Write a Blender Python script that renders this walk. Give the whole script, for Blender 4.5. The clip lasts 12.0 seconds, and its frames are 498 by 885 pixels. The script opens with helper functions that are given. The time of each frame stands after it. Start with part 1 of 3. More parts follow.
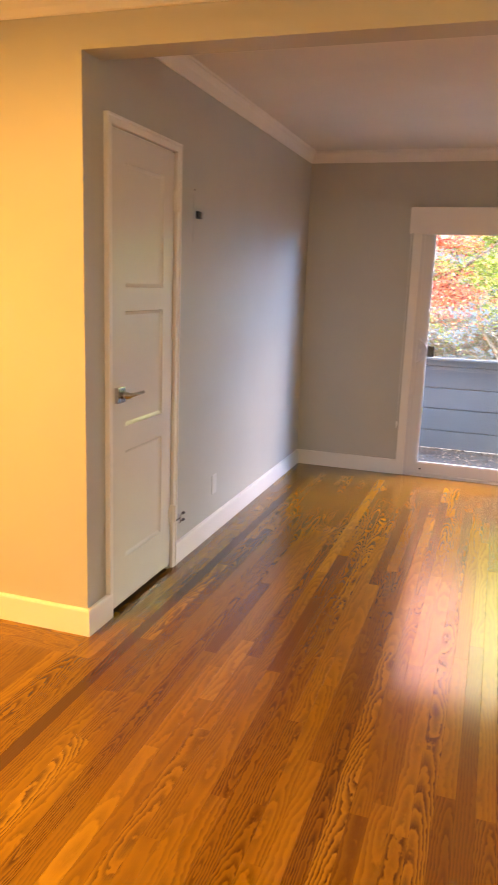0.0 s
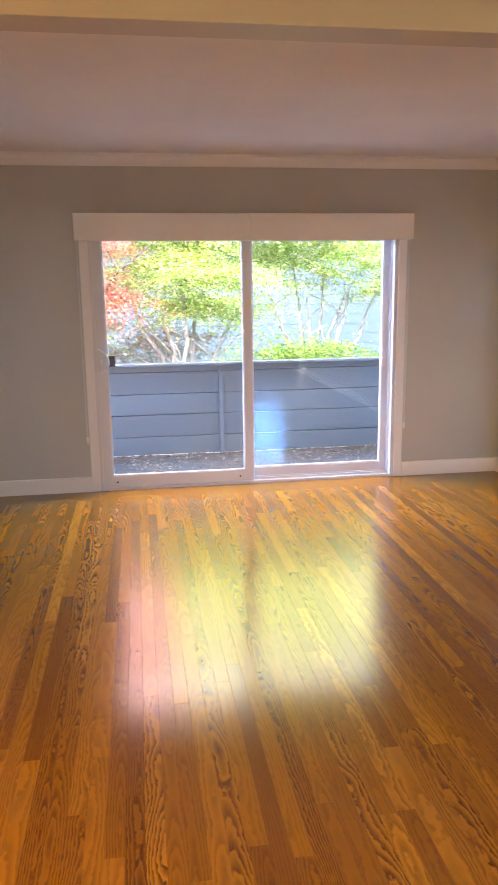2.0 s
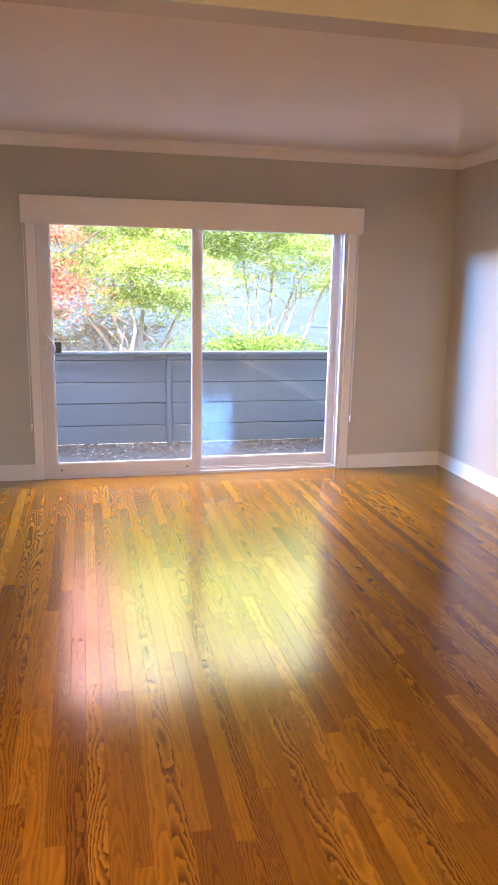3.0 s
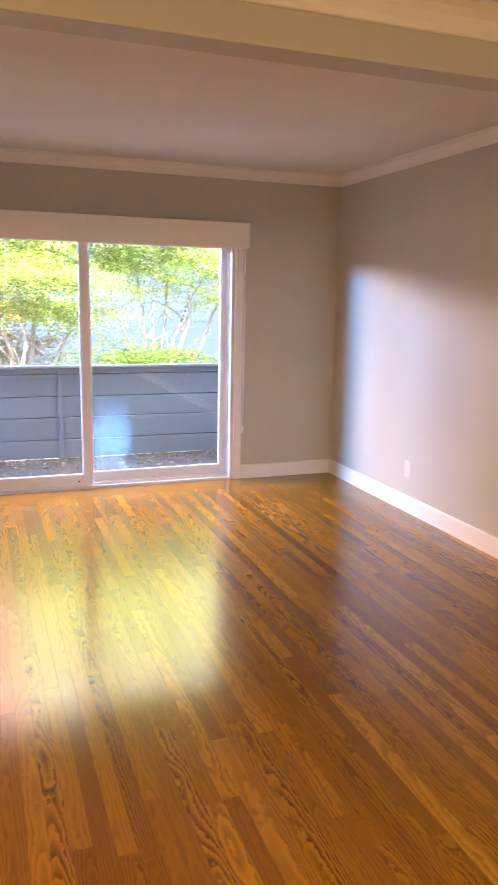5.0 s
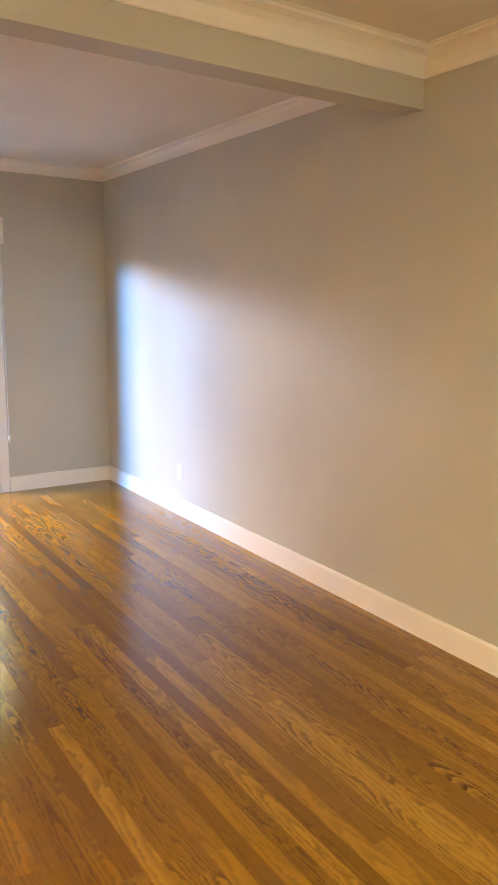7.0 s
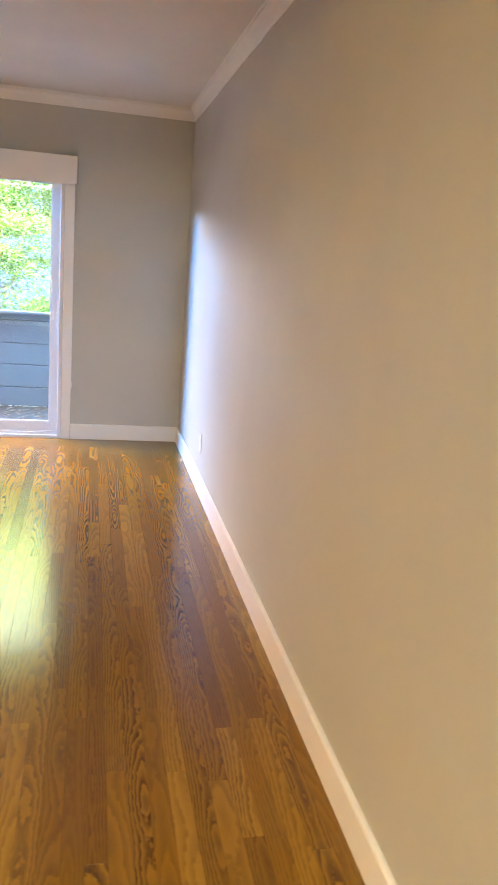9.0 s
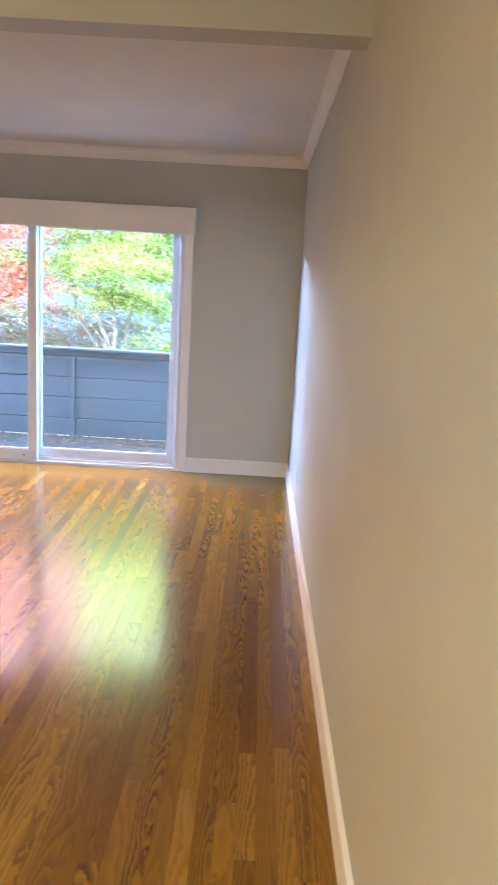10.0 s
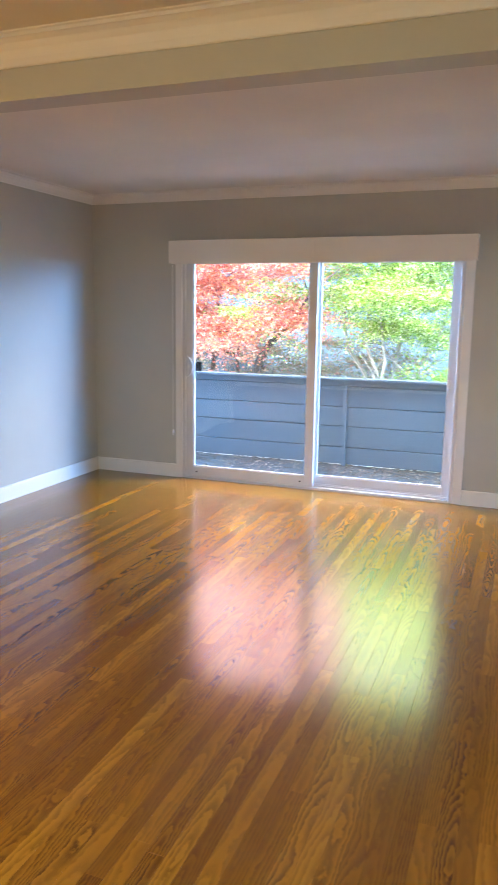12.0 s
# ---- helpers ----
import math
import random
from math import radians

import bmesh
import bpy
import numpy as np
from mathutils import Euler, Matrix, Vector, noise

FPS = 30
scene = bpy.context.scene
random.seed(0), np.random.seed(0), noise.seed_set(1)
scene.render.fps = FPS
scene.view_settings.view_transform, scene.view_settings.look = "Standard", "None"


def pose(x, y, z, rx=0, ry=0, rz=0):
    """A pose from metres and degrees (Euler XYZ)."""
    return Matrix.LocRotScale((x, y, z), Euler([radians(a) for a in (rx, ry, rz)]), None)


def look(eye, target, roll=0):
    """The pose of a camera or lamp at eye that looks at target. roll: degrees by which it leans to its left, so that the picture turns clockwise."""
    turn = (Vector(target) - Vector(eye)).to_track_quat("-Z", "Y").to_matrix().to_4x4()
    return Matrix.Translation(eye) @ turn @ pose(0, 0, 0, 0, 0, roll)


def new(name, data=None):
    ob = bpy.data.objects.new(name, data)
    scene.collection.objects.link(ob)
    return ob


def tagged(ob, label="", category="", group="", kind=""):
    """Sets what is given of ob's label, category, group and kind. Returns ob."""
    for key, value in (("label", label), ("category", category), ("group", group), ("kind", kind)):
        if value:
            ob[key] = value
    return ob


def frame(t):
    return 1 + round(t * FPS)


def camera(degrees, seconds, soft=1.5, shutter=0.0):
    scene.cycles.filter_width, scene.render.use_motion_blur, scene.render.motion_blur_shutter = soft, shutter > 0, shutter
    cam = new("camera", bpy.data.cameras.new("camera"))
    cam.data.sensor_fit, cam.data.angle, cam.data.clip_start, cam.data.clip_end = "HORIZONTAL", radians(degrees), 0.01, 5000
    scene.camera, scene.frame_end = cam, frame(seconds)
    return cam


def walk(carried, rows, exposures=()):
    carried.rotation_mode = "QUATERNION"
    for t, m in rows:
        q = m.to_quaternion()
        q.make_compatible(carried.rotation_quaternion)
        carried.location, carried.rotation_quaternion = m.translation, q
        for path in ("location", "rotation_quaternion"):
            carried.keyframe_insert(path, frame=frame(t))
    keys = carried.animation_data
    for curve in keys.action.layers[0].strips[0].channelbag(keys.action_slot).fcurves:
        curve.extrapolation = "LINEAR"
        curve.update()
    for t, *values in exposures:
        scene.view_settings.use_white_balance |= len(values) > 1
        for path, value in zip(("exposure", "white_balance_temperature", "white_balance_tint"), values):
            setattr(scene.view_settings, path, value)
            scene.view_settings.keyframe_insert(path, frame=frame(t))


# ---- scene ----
cam = camera(37.4, 12.0, 1.5, 0.35)
PATH = [
    (0, (-0.206, -0.284, 1.471), (-0.816, 1.572, 1.047), 2.1),
    (0.5, (-0.234, -0.189, 1.489), (-0.668, 1.714, 1.053), 0.6),
    (1, (-0.319, -0.059, 1.514), (-0.54, 1.887, 1.109), 0.1),
    (1.5, (-0.378, -0.018, 1.54), (-0.314, 1.942, 1.147), -0.7),
    (2, (-0.486, -0.033, 1.528), (-0.2, 1.903, 1.117), -0.8),
    (2.5, (-0.499, -0.026, 1.512), (-0.112, 1.888, 1.08), 0.3),
    (4.5, (-0.447, -0.067, 1.5), (0.103, 1.813, 1.095), 1.5),
    (5, (-0.415, -0.082, 1.5), (0.264, 1.759, 1.112), 1.1),
    (5.5, (-0.368, -0.1, 1.505), (0.47, 1.676, 1.13), 0.4),
    (6, (-0.326, -0.105, 1.5), (0.675, 1.587, 1.133), 0.0),
    (6.5, (-0.203, -0.079, 1.469), (0.93, 1.528, 1.106), 0.2),
    (8.5, (1.338, -0.131, 1.457), (1.947, 1.72, 1.006), 4.2),
    (9, (1.733, -0.12, 1.444), (2.164, 1.774, 0.968), 4.7),
    (9.5, (2.054, -0.176, 1.465), (2.274, 1.76, 1.012), 4.9),
    (10, (2.143, -0.255, 1.473), (2.133, 1.704, 1.071), 3.2),
    (10.5, (2.119, -0.275, 1.47), (1.894, 1.677, 1.096), 1.7),
    (11, (2.072, -0.28, 1.474), (1.696, 1.65, 1.11), 1.2),
    (11.5, (2.04, -0.279, 1.47), (1.514, 1.618, 1.116), 1.0),
    (12, (2.011, -0.276, 1.469), (1.32, 1.569, 1.122), 0.8),
]
walk(cam, [(t, look(eye, target, roll)) for t, eye, target, roll in PATH], [(0, 2.40, 8200, 24), (0.5, 2.37, 7400, 19), (1, 2.47, 7000, 19), (2.5, 2.42, 7100, 25), (5, 2.42, 7400, 25), (6.5, 2.74, 6550, 9), (8.6, 2.80, 6100, 10), (9.5, 2.68, 5800, 10), (10.5, 2.53, 5700, 8), (12, 2.47, 5950, 7)])

# ---------- world, sun, lights ----------
world = bpy.data.worlds.new("sky")
scene.world = world
world.use_nodes = True
wt = world.node_tree
wt.nodes.clear()
sky = wt.nodes.new("ShaderNodeTexSky")
sky.sky_type = "NISHITA"
sky.sun_disc = False
SUN_ELEV, SUN_AZ = radians(47), radians(205)
sky.sun_elevation, sky.sun_rotation = SUN_ELEV, SUN_AZ
sky.air_density, sky.dust_density, sky.ozone_density = 1.0, 0.6, 1.6
bg = wt.nodes.new("ShaderNodeBackground")
bg.inputs["Strength"].default_value = 0.15
wo = wt.nodes.new("ShaderNodeOutputWorld")
wt.links.new(sky.outputs[0], bg.inputs[0])
wt.links.new(bg.outputs[0], wo.inputs[0])

sun_data = bpy.data.lights.new("sun", "SUN")
sun_data.energy, sun_data.angle, sun_data.color = 5.0, radians(0.53), (1.0, 0.95, 0.87)
sun = new("sun", sun_data)
sd = Vector((math.sin(SUN_AZ) * math.cos(SUN_ELEV), math.cos(SUN_AZ) * math.cos(SUN_ELEV), math.sin(SUN_ELEV)))
sun.matrix_world = look(sd * 20, (0, 0, 0))


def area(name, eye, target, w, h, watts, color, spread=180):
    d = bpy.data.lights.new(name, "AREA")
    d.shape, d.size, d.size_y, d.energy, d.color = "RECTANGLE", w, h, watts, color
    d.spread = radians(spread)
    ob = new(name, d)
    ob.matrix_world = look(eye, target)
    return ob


# warm ceiling lamp of the near room, and an added fill panel for its windows' daylight, all behind the camera's path
area("ceiling_lamp_light", (-2.5, 0.3, 2.40), (-2.5, 0.3, 0), 0.45, 0.45, 36, (1.0, 0.53, 0.10))
area("near_room_fill", (0.9, -1.4, 2.45), (0.9, -1.2, 0), 2.2, 1.6, 26, (1.0, 0.99, 0.70))
# unseen fill lamps for the open sky past the balcony's two ends
area("sky_fill_west", (-3.3, 6.95, 2.35), (2.4, 5.50, 1.4), 1.1, 0.35, 130, (0.10, 0.44, 1.0))
area("sky_fill_east", (4.1, 7.10, 2.10), (-1.7, 5.50, 1.3), 1.6, 0.7, 82, (0.16, 0.46, 1.0))
area("sky_fill_west_far", (-4.8, 9.5, 2.65), (2.4, 4.0, 1.2), 3.6, 0.6, 235, (0.92, 0.86, 1.0))
area("sky_fill_east_far", (5.9, 9.5, 3.3), (-1.7, 4.0, 0.6), 3.6, 2.4, 180, (0.44, 0.62, 1.0))
# added lamps above the door's head: red and green glare on the floor
area("floor_glare_red", (-2.35, 9.0, 3.28), (-1.9, 4.0, 2.2), 4.4, 2.0, 30, (1.0, 0.30, 0.22))
area("floor_glare_green", (2.55, 9.0, 3.28), (2.2, 4.0, 2.2), 5.4, 2.0, 36, (0.84, 1.0, 0.26))
# added panels that brighten the leaves from behind and the floor by the door
area("fill_behind_trees", (0.2, 12.6, 3.8), (0.2, 5.0, 2.6), 11.0, 2.4, 50, (1.0, 0.93, 0.75))
area("sky_fill_top", (0.36, 6.45, 2.78), (0.36, 5.4, 0.0), 3.0, 1.1, 110, (1.0, 0.86, 0.80))
# added blue lamp for sky through the near room's window, low over its floor
area("south_glare_lamp", (1.93, -2.78, 1.43), (0.9, 3.2, 0.0), 0.72, 0.95, 0.7, (0.10, 0.40, 1.0), 24)

# ---------- measures ----------
LEFT, RIGHT, WALL, CEIL = -1.71, 2.44, 5.6, 2.478
NEAR_L, NEAR_B = -3.4, -2.6
PIER0, PIER1, BEAM_Z = 2.22, 2.355, 2.260


# ---------- materials ----------
def mat(name):
    m = bpy.data.materials.new(name)
    m.use_nodes = True
    nt = m.node_tree
    b = nt.nodes["Principled BSDF"]
    return m, nt, b


def node(nt, kind, **kw):
    n = nt.nodes.new(kind)
    for k, v in kw.items():
        n.inputs[k].default_value = v
    return n


def math_node(nt, op, a, b=None, c=None):
    n = nt.nodes.new("ShaderNodeMath")
    n.operation = op
    for i, v in enumerate((a, b, c)):
        if v is None:
            continue
        if isinstance(v, (int, float)):
            n.inputs[i].default_value = v
        else:
            nt.links.new(v, n.inputs[i])
    return n.outputs[0]


def mix_color(nt, fac, a, b):
    n = nt.nodes.new("ShaderNodeMix")
    n.data_type = "RGBA"
    for i, v in ((0, fac), (6, a), (7, b)):
        if isinstance(v, (int, float)):
            n.inputs[i].default_value = v
        elif isinstance(v, tuple):
            n.inputs[i].default_value = (*v, 1)
        else:
            nt.links.new(v, n.inputs[i])
    return n.outputs[2]


def ramp(nt, fac, stops):
    n = nt.nodes.new("ShaderNodeValToRGB")
    els = n.color_ramp.elements
    while len(els) < len(stops):
        els.new(0.5)
    for e, (p, c) in zip(els, stops):
        e.position, e.color = p, (*c, 1)
    nt.links.new(fac, n.inputs[0])
    return n.outputs[0]


def paint(name, color, rough=0.6, bump=0.15, grain=260.0, stain=0.06, spec=0.4, coords="Object"):
    m, nt, b = mat(name)
    tc = nt.nodes.new("ShaderNodeTexCoord")
    big = node(nt, "ShaderNodeTexNoise", Scale=1.7, Detail=4.0)
    fine = node(nt, "ShaderNodeTexNoise", Scale=grain, Detail=3.0)
    for n in (big, fine):
        nt.links.new(tc.outputs[coords], n.inputs["Vector"])
    dark = tuple(c * (1 - stain * 2) for c in color)
    light = tuple(min(1, c * (1 + stain)) for c in color)
    nt.links.new(mix_color(nt, big.outputs[0], dark, light), b.inputs["Base Color"])
    nt.links.new(math_node(nt, "MULTIPLY_ADD", fine.outputs[0], 0.16, rough - 0.08), b.inputs["Roughness"])
    bp = node(nt, "ShaderNodeBump", Strength=bump, Distance=0.001)
    nt.links.new(fine.outputs[0], bp.inputs["Height"])
    nt.links.new(bp.outputs[0], b.inputs["Normal"])
    b.inputs["Specular IOR Level"].default_value = spec
    return m


WALL_PAINT = paint("wall_paint", (0.50, 0.495, 0.46), 0.46, 0.25, 240)
CEIL_PAINT = paint("ceiling_paint", (0.74, 0.72, 0.69), 0.85, 0.25, 200)
TRIM = paint("trim_paint", (0.80, 0.785, 0.76), 0.38, 0.06, 90, 0.03)
DOOR_PAINT = paint("door_paint", (0.72, 0.71, 0.68), 0.22, 0.05, 90, 0.03)
VINYL = paint("white_vinyl", (0.68, 0.68, 0.70), 0.35, 0.03, 60, 0.03)
VALANCE = paint("valance_fabric_white", (0.78, 0.75, 0.73), 0.6, 0.2, 400, 0.04)
STEEL = paint("chrome", (0.55, 0.55, 0.56), 0.18, 0.02, 60, 0.05)
STEEL.node_tree.nodes["Principled BSDF"].inputs["Metallic"].default_value = 1.0
BLACK = paint("black_plastic", (0.018, 0.018, 0.02), 0.4, 0.05, 90, 0.1)
PLATE = paint("plate_plastic", (0.78, 0.77, 0.75), 0.3, 0.02, 60, 0.02)
LABEL_YELLOW = paint("yellow_label", (0.75, 0.72, 0.08), 0.5, 0.02, 60, 0.03)
SUBFLOOR = paint("subfloor_dark", (0.05, 0.025, 0.01), 0.8)
CONCRETE = paint("deck_concrete", (0.045, 0.056, 0.068), 0.85, 0.8, 60, 0.25)
# near-black colour for the shade in the fence joints
JOINT_SHADE = paint("joint_shade", (0.035, 0.032, 0.030), 0.85, 0.6, 40, 0.2)
OUTLET_PLASTIC = paint("outlet_plastic", (0.60, 0.59, 0.57), 0.3, 0.02, 60, 0.02)
OUT_WALL = paint("outside_wall_paint", (0.35, 0.38, 0.41), 0.7, 0.4, 60, 0.08)


def board_paint(name, color, rough=0.55):
    """Old blue-grey paint on horizontal boards, with weather streaks along the board."""
    m, nt, b = mat(name)
    tc = nt.nodes.new("ShaderNodeTexCoord")
    mp = nt.nodes.new("ShaderNodeMapping")
    mp.inputs["Scale"].default_value = (1.2, 14, 22)
    nt.links.new(tc.outputs["Object"], mp.inputs["Vector"])
    streak = node(nt, "ShaderNodeTexNoise", Scale=1.6, Detail=6.0, Roughness=0.65)
    nt.links.new(mp.outputs[0], streak.inputs["Vector"])
    blot = node(nt, "ShaderNodeTexNoise", Scale=2.3, Detail=5.0)
    nt.links.new(tc.outputs["Object"], blot.inputs["Vector"])
    info = nt.nodes.new("ShaderNodeObjectInfo")
    base = mix_color(nt, streak.outputs[0], tuple(c * 0.82 for c in color), tuple(c * 1.14 for c in color))
    base2 = mix_color(nt, math_node(nt, "MULTIPLY", blot.outputs[0], 0.35), base, tuple(c * 0.7 for c in color))
    base3 = mix_color(nt, math_node(nt, "MULTIPLY", info.outputs["Random"], 0.18), base2, tuple(c * 1.3 for c in color))
    nt.links.new(base3, b.inputs["Base Color"])
    b.inputs["Roughness"].default_value = rough
    bp = node(nt, "ShaderNodeBump", Strength=0.35, Distance=0.002)
    nt.links.new(streak.outputs[0], bp.inputs["Height"])
    nt.links.new(bp.outputs[0], b.inputs["Normal"])
    return m


FENCE_PAINT = board_paint("fence_paint", (0.082, 0.114, 0.146))
SIDING_PAINT = board_paint("siding_paint", (0.085, 0.145, 0.22))


def oak(name, per_island, tones):
    """Varnished red oak strip: arched growth rings, pores and a tone of its own for each strip."""
    m, nt, b = mat(name)
    uv = nt.nodes.new("ShaderNodeUVMap")
    uv.uv_map = "strip"
    sep = nt.nodes.new("ShaderNodeSeparateXYZ")
    nt.links.new(uv.outputs[0], sep.inputs[0])
    if per_island:
        rnd = nt.nodes.new("ShaderNodeNewGeometry").outputs["Random Per Island"]
    else:
        rnd = nt.nodes.new("ShaderNodeObjectInfo").outputs["Random"]
    r1 = math_node(nt, "FRACT", math_node(nt, "MULTIPLY", rnd, 37.7))
    r2 = math_node(nt, "FRACT", math_node(nt, "MULTIPLY", rnd, 113.3))
    r3 = math_node(nt, "FRACT", math_node(nt, "MULTIPLY", rnd, 311.9))
    x, y = sep.outputs[0], sep.outputs[1]
    comb = nt.nodes.new("ShaderNodeCombineXYZ")
    nt.links.new(math_node(nt, "MULTIPLY", x, 7.0), comb.inputs[0])
    nt.links.new(math_node(nt, "MULTIPLY", y, 2.1), comb.inputs[1])
    nt.links.new(math_node(nt, "MULTIPLY", rnd, 91.0), comb.inputs[2])
    wob = node(nt, "ShaderNodeTexNoise", Scale=1.0, Detail=1.5, Roughness=0.45)
    nt.links.new(comb.outputs[0], wob.inputs["Vector"])
    comb2 = nt.nodes.new("ShaderNodeCombineXYZ")
    nt.links.new(math_node(nt, "MULTIPLY", x, 60.0), comb2.inputs[0])
    nt.links.new(math_node(nt, "MULTIPLY", y, 30.0), comb2.inputs[1])
    nt.links.new(math_node(nt, "MULTIPLY", rnd, 57.0), comb2.inputs[2])
    jag = node(nt, "ShaderNodeTexNoise", Scale=1.0, Detail=2.0)
    nt.links.new(comb2.outputs[0], jag.inputs["Vector"])
    # distance from a slanted, wandering pith line
    cx = math_node(nt, "MULTIPLY_ADD", r1, 0.07, -0.035)
    dx = math_node(nt, "SUBTRACT", x, cx)
    depth = math_node(nt, "ADD", math_node(nt, "MULTIPLY_ADD", r2, 0.05, 0.008), math_node(nt, "MULTIPLY", y, 0.028))
    depth = math_node(nt, "ADD", depth, math_node(nt, "MULTIPLY_ADD", wob.outputs[0], 0.075, -0.037))
    rr = math_node(nt, "SQRT", math_node(nt, "ADD", math_node(nt, "MULTIPLY", dx, dx), math_node(nt, "MULTIPLY", depth, depth)))
    rr = math_node(nt, "ADD", rr, math_node(nt, "MULTIPLY", jag.outputs[0], 0.0078))
    ring = math_node(nt, "FRACT", math_node(nt, "MULTIPLY", rr, math_node(nt, "MULTIPLY_ADD", r3, 65.0, 85.0)))
    line = ramp(nt, ring, [(0.0, (1, 1, 1)), (0.22, (0.85, 0.85, 0.85)), (0.55, (0.25, 0.25, 0.25)), (0.82, (0, 0, 0)), (1.0, (0.9, 0.9, 0.9))])
    # pores
    comb3 = nt.nodes.new("ShaderNodeCombineXYZ")
    nt.links.new(math_node(nt, "MULTIPLY", x, 900.0), comb3.inputs[0])
    nt.links.new(math_node(nt, "MULTIPLY", y, 28.0), comb3.inputs[1])
    nt.links.new(math_node(nt, "MULTIPLY", rnd, 23.0), comb3.inputs[2])
    pore = node(nt, "ShaderNodeTexNoise", Scale=1.0, Detail=2.0)
    nt.links.new(comb3.outputs[0], pore.inputs["Vector"])
    tone = ramp(nt, r2, [(0.0, tones[0]), (0.12, tones[1]), (0.5, tones[2]), (0.85, tones[3]), (1.0, tones[4])])
    soft = mix_color(nt, math_node(nt, "MULTIPLY", wob.outputs[0], 0.5), tone, tones[1])
    strength = math_node(nt, "MULTIPLY_ADD", math_node(nt, "POWER", r3, 1.9), 0.68, 0.36)
    patchy = ramp(nt, jag.outputs[0], [(0.30, (0.5, 0.5, 0.5)), (0.62, (1, 1, 1))])
    streaky = math_node(nt, "MULTIPLY", math_node(nt, "MULTIPLY", line, strength), math_node(nt, "MULTIPLY_ADD", pore.outputs[0], 0.9, 0.60))
    streaky = math_node(nt, "MULTIPLY", streaky, patchy)
    grained = mix_color(nt, streaky, soft, (0.060, 0.021, 0.003))
    fin = mix_color(nt, math_node(nt, "MULTIPLY", pore.outputs[0], 0.22), grained, (0.10, 0.040, 0.006))
    nt.links.new(fin, b.inputs["Base Color"])
    tc = nt.nodes.new("ShaderNodeTexCoord")
    smear = node(nt, "ShaderNodeTexNoise", Scale=2.2, Detail=5.0)
    nt.links.new(tc.outputs["Object"], smear.inputs["Vector"])
    nt.links.new(math_node(nt, "MULTIPLY_ADD", smear.outputs[0], 0.05, FLOOR_ROUGH), b.inputs["Roughness"])
    b.inputs["Coat Weight"].default_value = 0.42
    b.inputs["Coat IOR"].default_value = 1.5
    b.inputs["Coat Roughness"].default_value = 0.17
    b.inputs["Specular IOR Level"].default_value = 0.28
    bp = node(nt, "ShaderNodeBump", Strength=0.008, Distance=0.0004)
    nt.links.new(line, bp.inputs["Height"])
    nt.links.new(bp.outputs[0], b.inputs["Normal"])
    return m


OAK = [(0.130, 0.052, 0.004), (0.215, 0.096, 0.005), (0.280, 0.133, 0.007), (0.35, 0.174, 0.011), (0.43, 0.228, 0.020)]
FLOOR_ROUGH = 0.19
OAK_DARK = [(0.080, 0.028, 0.006), (0.085, 0.030, 0.006), (0.090, 0.033, 0.007), (0.095, 0.036, 0.007), (0.10, 0.039, 0.008)]
OAK_PART, OAK_REST = oak("oak_strip", False, OAK), oak("oak_strips_joined", True, OAK)
FEATURE = oak("dark_oak_strip", False, OAK_DARK)


def glass_pane():
    m, nt, b = mat("window_glass")
    nt.nodes.remove(b)
    out = nt.nodes["Material Output"]
    tr = nt.nodes.new("ShaderNodeBsdfTransparent")
    tr.inputs[0].default_value = (0.93, 0.96, 0.96, 1)
    gl = nt.nodes.new("ShaderNodeBsdfGlossy")
    gl.inputs["Roughness"].default_value = 0.01
    fr = nt.nodes.new("ShaderNodeFresnel")
    fr.inputs[0].default_value = 1.52
    mx = nt.nodes.new("ShaderNodeMixShader")
    nt.links.new(fr.outputs[0], mx.inputs[0])
    nt.links.new(tr.outputs[0], mx.inputs[1])
    nt.links.new(gl.outputs[0], mx.inputs[2])
    nt.links.new(mx.outputs[0], out.inputs[0])
    return m


GLASS = glass_pane()


def leaf_material(name, colors, glow=0.5):
    m, nt, b = mat(name)
    geo = nt.nodes.new("ShaderNodeNewGeometry")
    stops = [(i / (len(colors) - 1), c) for i, c in enumerate(colors)]
    col = ramp(nt, geo.outputs["Random Per Island"], stops)
    nt.links.new(col, b.inputs["Base Color"])
    b.inputs["Roughness"].default_value = 0.5
    tl = nt.nodes.new("ShaderNodeBsdfTranslucent")
    nt.links.new(col, tl.inputs[0])
    mx = nt.nodes.new("ShaderNodeMixShader")
    mx.inputs[0].default_value = glow
    out = nt.nodes["Material Output"]
    nt.links.new(b.outputs[0], mx.inputs[1])
    nt.links.new(tl.outputs[0], mx.inputs[2])
    nt.links.new(mx.outputs[0], out.inputs[0])
    return m


# palest green tones put sunlit, blown-out leaves into the colour
GREEN_LEAF = leaf_material("green_maple_leaf", [(0.13, 0.26, 0.03), (0.28, 0.44, 0.05), (0.44, 0.58, 0.12), (0.70, 0.76, 0.32), (0.86, 0.84, 0.60)])
RED_LEAF = leaf_material("red_maple_leaf", [(0.25, 0.07, 0.09), (0.56, 0.14, 0.12), (0.70, 0.25, 0.17), (0.74, 0.34, 0.16), (0.78, 0.50, 0.42)])
HEDGE_LEAF = leaf_material("hedge_leaf", [(0.05, 0.13, 0.02), (0.14, 0.27, 0.04), (0.25, 0.38, 0.07), (0.40, 0.46, 0.14)])
DARK_LEAF = leaf_material("shrub_leaf", [(0.12, 0.14, 0.08), (0.24, 0.28, 0.13), (0.38, 0.18, 0.16), (0.55, 0.50, 0.36)])
FALLEN = leaf_material("fallen_leaf", [(0.018, 0.013, 0.009), (0.04, 0.028, 0.02), (0.07, 0.055, 0.04), (0.24, 0.21, 0.17)], 0.1)
